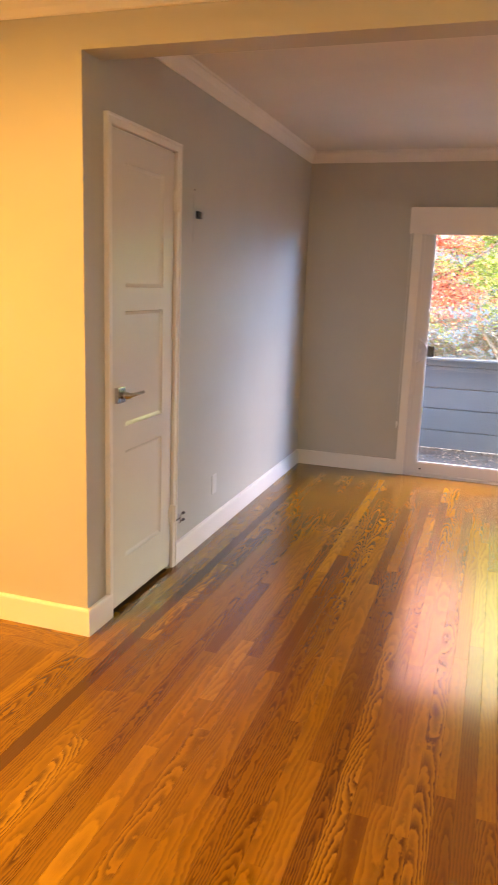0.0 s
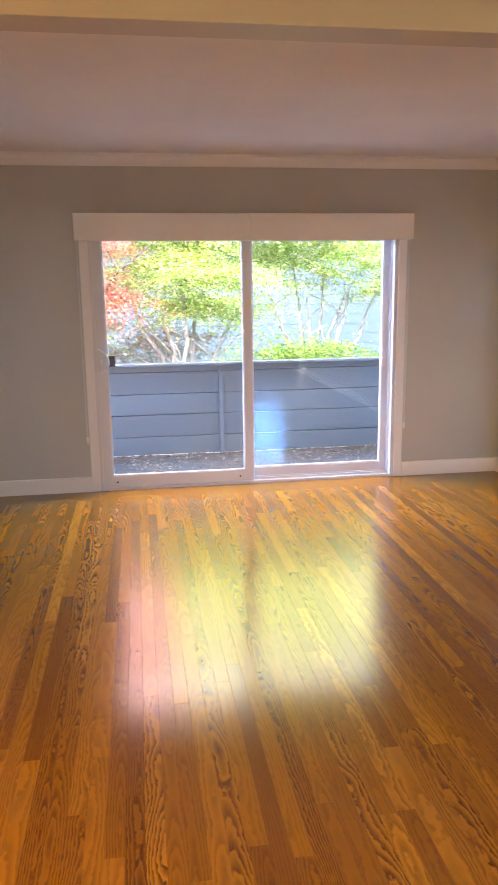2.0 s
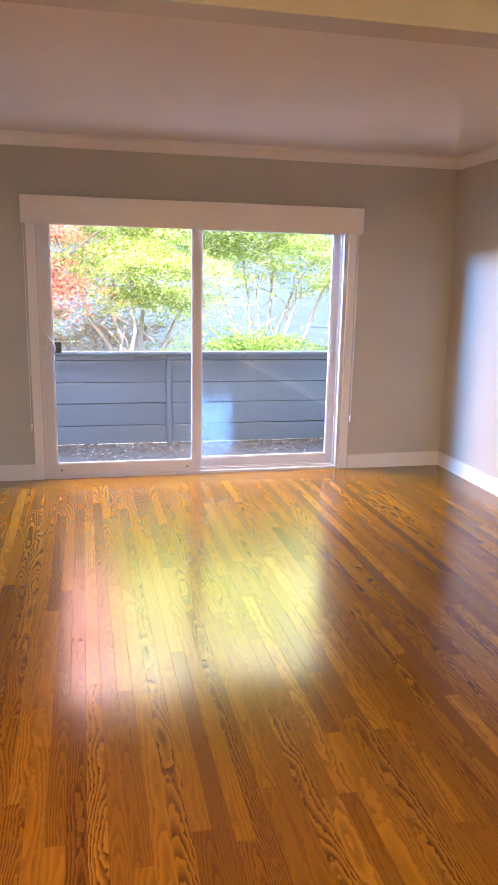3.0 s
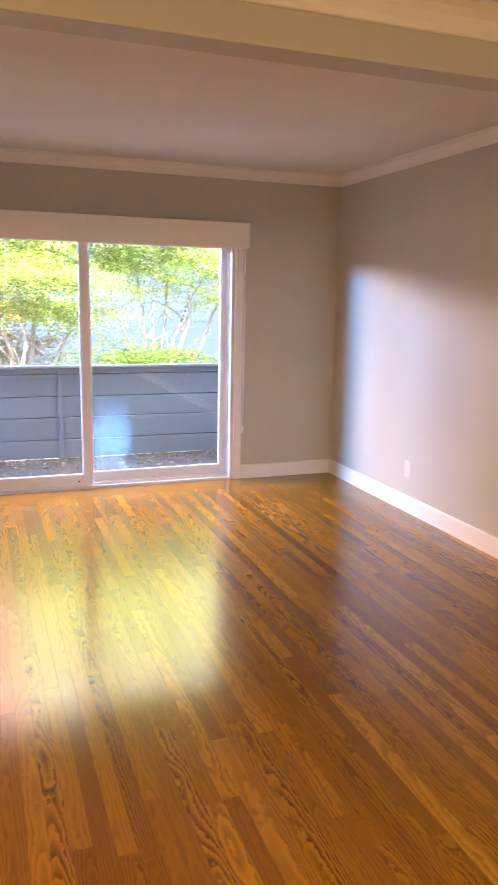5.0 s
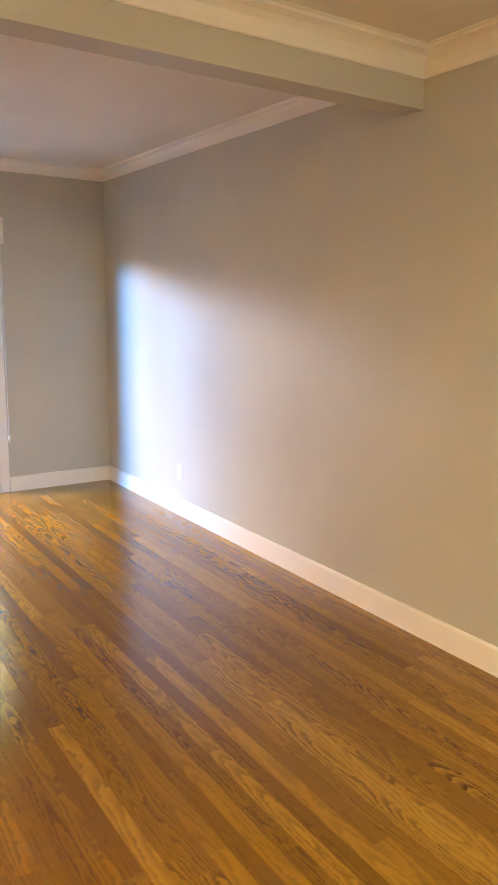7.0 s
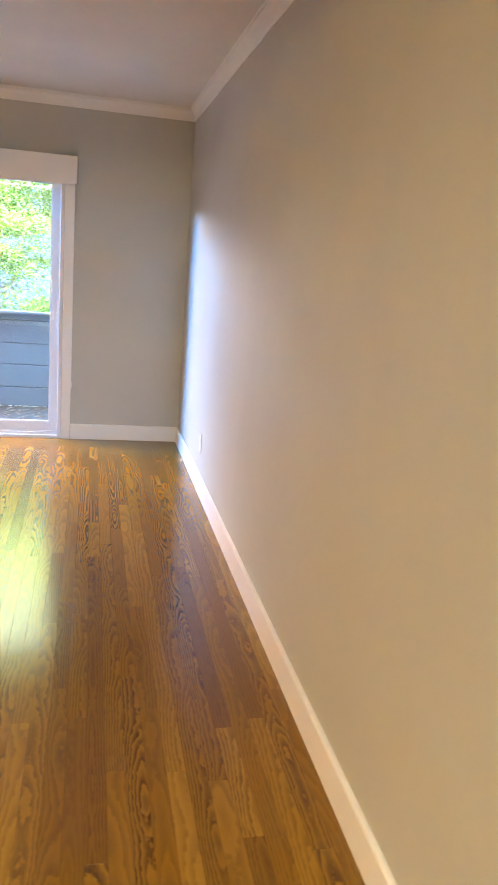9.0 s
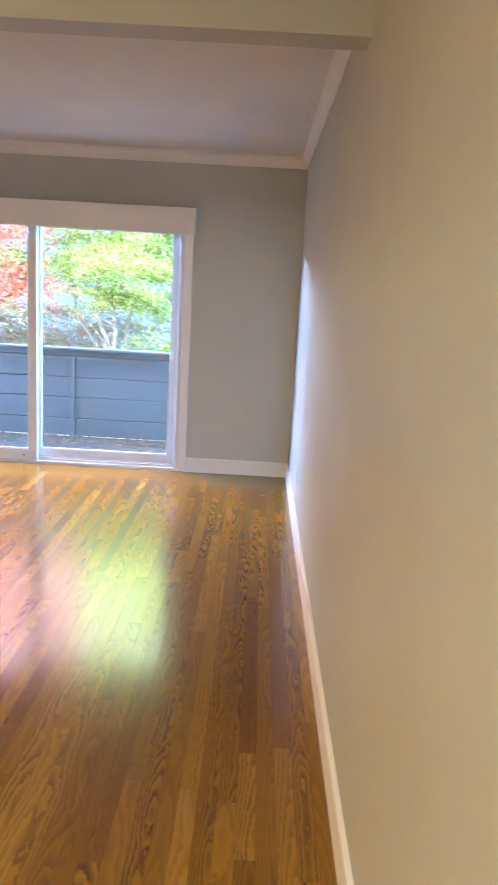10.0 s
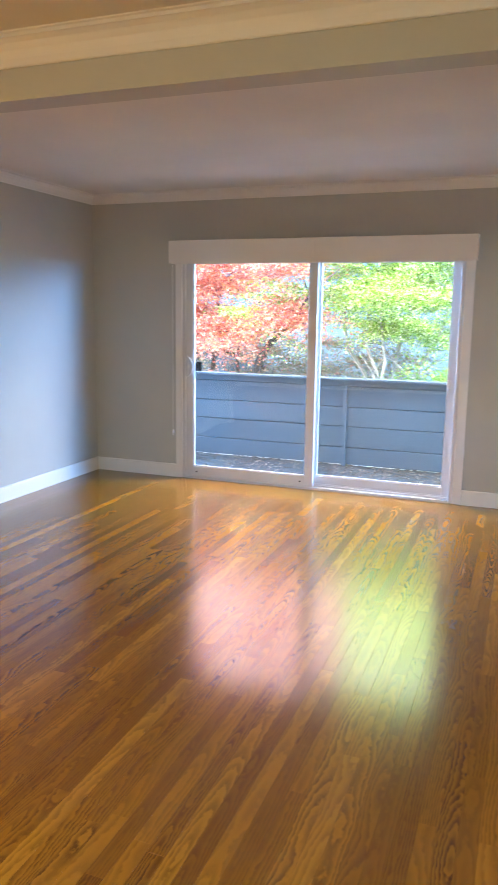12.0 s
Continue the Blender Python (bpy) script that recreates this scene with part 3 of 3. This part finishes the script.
part("lock_keeper", boxes((FX1 - 0.094, FX1 - 0.066, WALL + 0.056, WALL + 0.066, 0.90, 0.97), bevel=0.003), PLATE, fixed)
part("label_band", boxes((-0.7395, -0.7125, WALL + 0.0195, WALL + 0.0205, 0.47, 0.56)), LABEL_YELLOW, slide, "yellow band of the glass label")
part("label", boxes((-0.7395, -0.7125, WALL + 0.0195, WALL + 0.0205, 0.30, 0.47)), PLATE, slide, "white glass label with small print")
bm = bmesh.new()
for k in range(13):
    z = 0.315 + 0.011 * k
    box(bm, -0.736, -0.736 + (0.012 + 0.009 * ((k * 7) % 3) / 2), WALL + 0.0188, WALL + 0.0194, z, z + 0.004)
part("label_print", bm, BLACK, slide, "small dark print bars")

# ---------- roller shade with its valance ----------
shade = thing("roller_shade", (0.355, 5.53, 1.88), "raised white roller shade in a long valance over the door", "roller shade")
VX0, VX1, VZ0, VZ1 = -0.905, 1.617, 1.876, 2.062
part("valance_board", boxes((VX0, 0.3645, 5.497, 5.503, VZ0, VZ1), bevel=0.001), VALANCE, shade)
part("valance_board", boxes((0.3655, VX1, 5.4965, 5.503, VZ0, VZ1), bevel=0.001), VALANCE, shade)
part("end_board", boxes((VX0, VX0 + 0.006, 5.5035, WALL - 0.0005, VZ0, VZ1), bevel=0.001), VALANCE, shade)
part("end_board", boxes((VX1 - 0.006, VX1, 5.5035, WALL - 0.0005, VZ0, VZ1), bevel=0.001), VALANCE, shade)
part("top_board", boxes((VX0 + 0.0065, VX1 - 0.0065, 5.5035, WALL - 0.0005, VZ1 - 0.005, VZ1), bevel=0.001), VALANCE, shade)
bm = bmesh.new()
tube(bm, [(VX0 + 0.02, 5.548, VZ0 + 0.09), (VX1 - 0.02, 5.548, VZ0 + 0.09)], 0.034, 20)
part("roll", bm, VALANCE, shade, "rolled white shade cloth", True)
part("hem_bar", boxes((VX0 + 0.035, VX1 - 0.035, 5.512, 5.524, VZ0 - 0.006, VZ0 + 0.030), bevel=0.002), VALANCE, shade)
for x, zb in ((-0.896, 0.415), (1.604, 0.43)):
    bm = bmesh.new()
    z = VZ0 + 0.05
    while z > zb + 0.03:
        for dy in (-0.010, 0.010):
            f = min(1.0, (z - zb) / 0.35)
            bmesh.ops.create_icosphere(bm, subdivisions=1, radius=0.0022, matrix=Matrix.Translation((x, 5.555 + dy * (0.3 + 0.7 * f), z)))
        z -= 0.006
    part("chain", bm, PLATE, shade, "white bead pull chain")
    bm = boxes((x - 0.007, x + 0.007, 5.547, 5.563, zb - 0.012, zb + 0.022), bevel=0.003, seg=2)
    box(bm, x - 0.004, x + 0.004, 5.551, 5.559, zb - 0.032, zb - 0.012, bevel=0.002)
    part("chain_weight", bm, PLATE, shade, "small clear plastic chain weight")

# ---------- balcony, fence, garden ----------
structure("balcony_floor", boxes((-5.5, 7.0, WALL + WT, 7.15, -0.30, -0.085)), CONCRETE, "grey concrete balcony floor strewn with dry leaves")
bm = bmesh.new()
bmesh.ops.create_grid(bm, x_segments=60, y_segments=60, size=400)
for v in bm.verts:
    v.co.z = -0.62 + (noise.noise(v.co * 0.05) * 0.5 if v.co.length > 40 else 0)
structure("ground", bm, GROUND, "dry garden soil and paths to the horizon")

rng = random.Random(5)
# pale slab added beyond the fence so the gap under it looks bright
structure("path", boxes((-5.5, 7.0, 8.9, 10.3, -1.2, -0.50)), paint("pale_gap_slab", (0.62, 0.60, 0.56), 0.9, 0.6, 60, 0.15), "pale slab added behind the fence to brighten its bottom gap")
fence = thing("fence", (0.3, 7.1, -0.085), "blue-grey painted horizontal board fence with a flat cap", "fence")
FX = [-5.0, -2.55, 0.297, 3.15, 6.0]
ZB = [(-0.069, 0.107), (0.1125, 0.3245), (0.330, 0.527), (0.5325, 0.7425)]
for i in range(4):
    for z0, z1 in ZB:
        o = boxes((FX[i] + 0.02, FX[i + 1] - 0.02, 7.105 + rng.uniform(0, 0.002), 7.127, z0 + rng.uniform(0, 0.002), z1), bevel=0.003)
        part("board", o, FENCE_PAINT, fence)
    part("top_rail", boxes((FX[i] - 0.018, FX[i + 1] - 0.022, 7.099, 7.129, 0.748, 0.803), bevel=0.002), FENCE_PAINT, fence)
for x in FX:
    part("post", boxes((x - 0.022, x + 0.022, 7.080, 7.132, -0.085, 0.7475), bevel=0.003), FENCE_PAINT, fence)
# sheet coloured dark in place of the shade between the boards
part("backing", boxes((-5.0, 6.0, 7.150, 7.156, -0.050, 0.80)), JOINT_SHADE, fence, "dark sheet that paints shade into the board joints")
part("cap", boxes((-5.1, 6.1, 7.045, 7.155, 0.804, 0.830), bevel=0.004), FENCE_PAINT, fence)


def leaf_bm(bm, p, r, rnd, flat=False):
    """One small bent leaf of two triangles pairs."""
    a = Vector((rnd.gauss(0, 1), rnd.gauss(0, 1), rnd.gauss(0, 1) * (0.12 if flat else 0.55))).normalized()
    b = a.cross(Vector((rnd.gauss(0, 1) * (0.15 if flat else 1), rnd.gauss(0, 1) * (0.15 if flat else 1), 1))).normalized()
    n = a.cross(b)
    v = [bm.verts.new(p + q) for q in (a * -r, b * r * 0.55 + n * r * 0.25, a * r, b * -r * 0.55 + n * r * 0.25)]
    bm.faces.new((v[0], v[1], v[2], v[3]))


def dry_leaves():
    rnd = random.Random(8)
    bm = bmesh.new()
    for _ in range(4200):
        x = rnd.uniform(-2.6, 3.6)
        y = 7.15 - abs(rnd.gauss(0, 0.45))
        if not 5.82 < y < 7.2:
            continue
        leaf_bm(bm, Vector((x, y, -0.080 + rnd.random() * 0.012)), rnd.uniform(0.010, 0.028), rnd, True)
    return tagged(to_object("dry_leaves", bm, FALLEN), "scattered dry brown leaves on the balcony floor", "leaves", "", "stuff")


dry_leaves()


def cloud_leaves(blobs, count, size, seed, keep=0.42):
    """Leaves in uneven flat sprays inside a set of blobs (centre, radii)."""
    rnd = random.Random(seed)
    bm = bmesh.new()
    sprays = []
    for c, r, w in blobs:
        for _ in range(int(w)):
            while True:
                u = Vector((rnd.uniform(-1, 1), rnd.uniform(-1, 1), rnd.uniform(-1, 1)))
                if 0.15 < u.length < 1:
                    break
            p = Vector(c) + Vector((u.x * r[0], u.y * r[1], u.z * r[2]))
            if noise.noise(p * 1.7 + Vector((seed, 0, 0))) > keep - 0.5:
                sprays.append(p)
    per = max(1, count // max(1, len(sprays)))
    for p in sprays:
        tilt = Vector((rnd.gauss(0, 0.25), rnd.gauss(0, 0.25)))
        s = rnd.uniform(0.16, 0.34)
        for _ in range(per):
            dx, dy = rnd.gauss(0, s), rnd.gauss(0, s)
            q = p + Vector((dx, dy, tilt.x * dx + tilt.y * dy + rnd.gauss(0, 0.035) - 0.25 * (dx * dx + dy * dy)))
            leaf_bm(bm, q, size * rnd.uniform(0.6, 1.3), rnd)
    return bm


def limbs(bm, base, heads, r0, rnd, forks=3):
    """Tapering, wandering limbs from a base to each head, with side twigs."""
    for h in heads:
        a, b = Vector(base), Vector(h)
        n = 7
        pts, rad = [], []
        for i in range(n + 1):
            f = i / n
            p = a.lerp(b, f) + Vector((rnd.gauss(0, 0.05), rnd.gauss(0, 0.05), 0.12 * math.sin(f * 3.1))) * (1 if 0 < i < n else 0)
            pts.append(p)
            rad.append(r0 * (1 - 0.8 * f))
        tube(bm, pts, rad, 7)
        for _ in range(forks):
            i = rnd.randint(2, n - 1)
            e = pts[i] + Vector((rnd.uniform(-0.6, 0.6), rnd.uniform(-0.5, 0.5), rnd.uniform(0.1, 0.6)))
            m = (pts[i] + e) / 2 + Vector((0, 0, 0.06))
            tube(bm, [pts[i], m, e], [rad[i] * 0.55, rad[i] * 0.4, rad[i] * 0.15], 5)


def tree(place, label, bark, leafs, heads, r0, blobs, count, size, seed, keep=0.42):
    t = thing("tree", place, label, "tree", "garden trees")
    rnd = random.Random(seed)
    bm = bmesh.new()
    limbs(bm, place, heads, r0, rnd)
    part("trunk", bm, bark, t, "", True)
    part("crown", cloud_leaves(blobs, count, size, seed, keep), leafs, t)
    return t


G = -0.62
tree((0.15, 10.2, G), "yellow-green Japanese maple with pale branches behind the fence", BARK, GREEN_LEAF,
     [(-0.25, 10.0, 2.2), (0.5, 10.3, 2.4), (0.1, 9.8, 1.7), (1.1, 10.1, 1.9), (-0.8, 10.4, 2.0)], 0.045,
     [((0.25, 10.0, 2.05), (1.4, 0.8, 0.55), 80), ((-0.1, 9.8, 1.5), (0.75, 0.6, 0.42), 40), ((0.55, 9.9, 1.2), (0.6, 0.5, 0.25), 16), ((-1.35, 9.4, 1.62), (0.5, 0.35, 0.36), 24), ((0.9, 10.3, 3.5), (1.6, 1.0, 1.2), 80)], 85000, 0.0205, 11, 0.50)
tree((2.15, 10.9, G), "pale-barked multi-stemmed maple with sparse green leaves before the siding", BARK, GREEN_LEAF,
     [(1.7, 10.8, 2.5), (2.3, 10.9, 2.6), (2.9, 10.7, 2.2), (3.6, 10.8, 2.3), (1.3, 10.9, 1.9), (2.6, 10.9, 1.7), (2.0, 10.6, 1.6)], 0.04,
     [((2.3, 10.6, 2.3), (2.0, 0.8, 0.45), 120), ((2.4, 10.7, 1.75), (1.7, 0.6, 0.3), 30), ((4.0, 10.6, 1.8), (0.7, 0.7, 0.6), 26), ((1.4, 10.7, 1.95), (0.6, 0.6, 0.25), 14), ((2.9, 10.8, 3.6), (1.5, 1.0, 1.0), 50)], 66000, 0.0205, 23, 0.54)
tree((-2.6, 9.9, G), "red Japanese maple with dense dark-red to orange leaves", BARK_DARK, RED_LEAF,
     [(-3.3, 9.8, 2.0), (-2.2, 9.7, 2.2), (-1.5, 9.6, 1.7), (-0.3, 9.1, 2.04), (-2.8, 10.2, 2.5), (-1.0, 9.2, 1.38)], 0.05,
     [((-3.2, 9.7, 1.95), (1.45, 0.8, 0.8), 110), ((-1.9, 9.4, 1.25), (0.6, 0.5, 0.22), 24), ((-0.7, 9.1, 2.08), (1.05, 0.4, 0.11), 24), ((-1.05, 9.2, 1.45), (0.35, 0.3, 0.11), 11), ((-2.0, 9.6, 3.6), (1.9, 0.9, 1.2), 90)], 85000, 0.022, 37, 0.48)
tree((-5.9, 12.5, G), "tall green garden tree behind the red maple", BARK_DARK, GREEN_LEAF,
     [(-6.1, 12.5, 3.0), (-5.3, 12.3, 2.6), (-6.8, 12.4, 2.8)], 0.09, [((-5.9, 12.4, 2.6), (1.7, 1.2, 1.3), 90)], 12000, 0.04, 41)


def hedge(name, label, blobs, count, mat_, seed, size=0.022):
    h = thing(name, (blobs[0][0][0], blobs[0][0][1], G), label, "hedge")
    rnd = random.Random(seed)
    bm = bmesh.new()
    for c, r, w in blobs:
        limbs(bm, (c[0], c[1], G), [(c[0] + rnd.uniform(-0.4, 0.4), c[1], c[2] + 0.1) for _ in range(3)], 0.02, rnd)
    part("stems", bm, BARK_DARK, h, "", True)
    part("foliage", cloud_leaves(blobs, count, size, seed, 0.2), mat_, h)


hedge("hedge", "clipped green hedge just above the fence top", [((0.9 + 0.7 * k, 8.9, 0.50 + 0.08 * (k % 2)), (0.6, 0.4, 0.42), 34) for k in range(6)], 26000, HEDGE_LEAF, 51)
hedge("shrub", "dark mixed shrubs under the red maple", [((-3.6 + 0.9 * k, 10.9, 0.6), (0.6, 0.5, 0.7), 30) for k in range(5)], 30000, DARK_LEAF, 57, 0.02)

# neighbouring building with lapped siding
nb = thing("neighbour_building", (1.0, 15.0, G), "light blue-grey house wall with wide lap siding behind the trees", "building")
part("wall", boxes((-9.0, 9.0, 15.03, 18.0, G, 4.6)), SIDING_PAINT, nb)
for k in range(25):
    z = G + 0.2 * k
    bm = bmesh.new()
    vs = [bm.verts.new(q) for q in ((-9, 15.03, z + 0.21), (9, 15.03, z + 0.21), (9, 15.023, z), (-9, 15.023, z), (-9, 15.035, z), (9, 15.035, z))]
    bm.faces.new((vs[3], vs[2], vs[1], vs[0]))
    bm.faces.new((vs[4], vs[5], vs[2], vs[3]))
    part("siding_board", bm, SIDING_PAINT, nb)
part("roof", boxes((-9.5, 9.5, 14.5, 18.5, 4.6, 4.8)), OUT_WALL, nb)

# ---------- oak strip floor ----------
STRIP_W, STRIP_H = 0.057, 0.012
floor = thing("floor", (0, 2, 0), "varnished red-oak strip floor in both rooms", "floor", kind="structure")
part("subfloor", boxes((NEAR_L, RIGHT, NEAR_B, WALL + 0.001, -0.1, -STRIP_H)), SUBFLOOR, floor)
STRIPS = []  # centre x, centre y, length, width, turned


def lay(x0, x1, y0, y1, rnd, width=STRIP_W, turned=False, shortest=0.4, longest=2.1):
    """Fill a rectangle with strips of uneven length that run along y, or along x where turned."""
    a0, a1, b0, b1 = (y0, y1, x0, x1) if turned else (x0, x1, y0, y1)
    n = max(1, round((a1 - a0) / width))
    w = (a1 - a0) / n
    for i in range(n):
        c, b = a0 + (i + 0.5) * w, b0
        first = True
        while b < b1 - 1e-6:
            L = rnd.uniform(shortest, longest) * (rnd.uniform(0.3, 1) if first else 1)
            L = round(L, 2)
            if b1 - b - L < shortest * 0.7:
                L = b1 - b
            STRIPS.append((b + L / 2, c, L, w, True) if turned else (c, b + L / 2, L, w, False))
            b += L
            first = False


rnd = random.Random(3)
HEAD_Y = 5.345
lay(LEFT, -1.547, PIER0 - 0.17, HEAD_Y, rnd, 0.054, longest=1.9)
dark_from = len(STRIPS)
lay(-1.547, -1.497, NEAR_B, HEAD_Y, rnd, 0.05, shortest=1.2, longest=2.6)
dark_to = len(STRIPS)
lay(-1.497, RIGHT, NEAR_B, HEAD_Y, rnd)
lay(LEFT, RIGHT, HEAD_Y, WALL, rnd, 0.064, True, 0.8, 2.4)
lay(NEAR_L, -1.547, NEAR_B, PIER0 - 0.17, rnd)
lay(NEAR_L, LEFT, PIER0 - 0.17, PIER0, rnd, 0.057, True, 0.8, 2.0)


def strip_geometry(w, L):
    """Corners and faces of one strip with eased top edges, its centre at the origin."""
    g, c, h = 0.00012, 0.0004, STRIP_H
    X, Y = w / 2 - g, L / 2 - g
    v = [(-X, -Y, -h), (X, -Y, -h), (X, Y, -h), (-X, Y, -h), (-X, -Y, -c), (X, -Y, -c), (X, Y, -c), (-X, Y, -c),
         (-X + c, -Y + c, 0), (X - c, -Y + c, 0), (X - c, Y - c, 0), (-X + c, Y - c, 0)]
    f = [(8, 9, 10, 11)] + [(a, b, b + 4, a + 4) for a, b in ((0, 1), (1, 2), (2, 3))] + [(3, 0, 4, 7)] + [(a, b, b + 4, a + 4) for a, b in ((4, 5), (5, 6), (6, 7))] + [(7, 4, 8, 11)]
    return v, f


def mesh_with_uv(name, verts, faces, uvs, material):
    me = bpy.data.meshes.new(name)
    me.from_pydata(verts, [], faces)
    layer = me.uv_layers.new(name="strip")
    flat = []
    for f in faces:
        for i in f:
            flat.extend(uvs[i])
    layer.data.foreach_set("uv", flat)
    me.materials.append(material)
    me.update()
    return me


order = sorted(range(len(STRIPS)), key=lambda i: abs(STRIPS[i][1] - 2.6) + 0.15 * abs(STRIPS[i][0] - 0.4))
dark = set(range(dark_from, dark_to))
singles, cache = set([i for i in order if i not in dark][:300 - len(dark)]) | dark, {}
allv, allf, alluv = [], [], []
for i, (x, y, L, w, turned) in enumerate(STRIPS):
    v, f = strip_geometry(w, L)
    if i in singles:
        key = (round(w, 5), round(L, 3), i in dark)
        if key not in cache:
            cache[key] = mesh_with_uv("floor_strip", v, f, [(a, b) for a, b, _ in v], FEATURE if i in dark else OAK_PART)
        ob = new("floor_strip", cache[key])
        ob.parent = floor
        ob.matrix_parent_inverse = Matrix.Translation((0, -2, 0))
        ob.matrix_basis = pose(x, y, 0, 0, 0, 90 if turned else 0)
    else:
        n0 = len(allv)
        allv += [(x - b, y + a, z) if turned else (x + a, y + b, z) for a, b, z in v]
        alluv += [(a, b) for a, b, _ in v]
        allf += [tuple(n0 + k for k in q) for q in f]
rest = new("floor_strips", mesh_with_uv("floor_strips", allv, allf, alluv, OAK_REST))
rest.parent = floor
rest.matrix_parent_inverse = Matrix.Translation((0, -2, 0))
tagged(rest, kind="stuff")
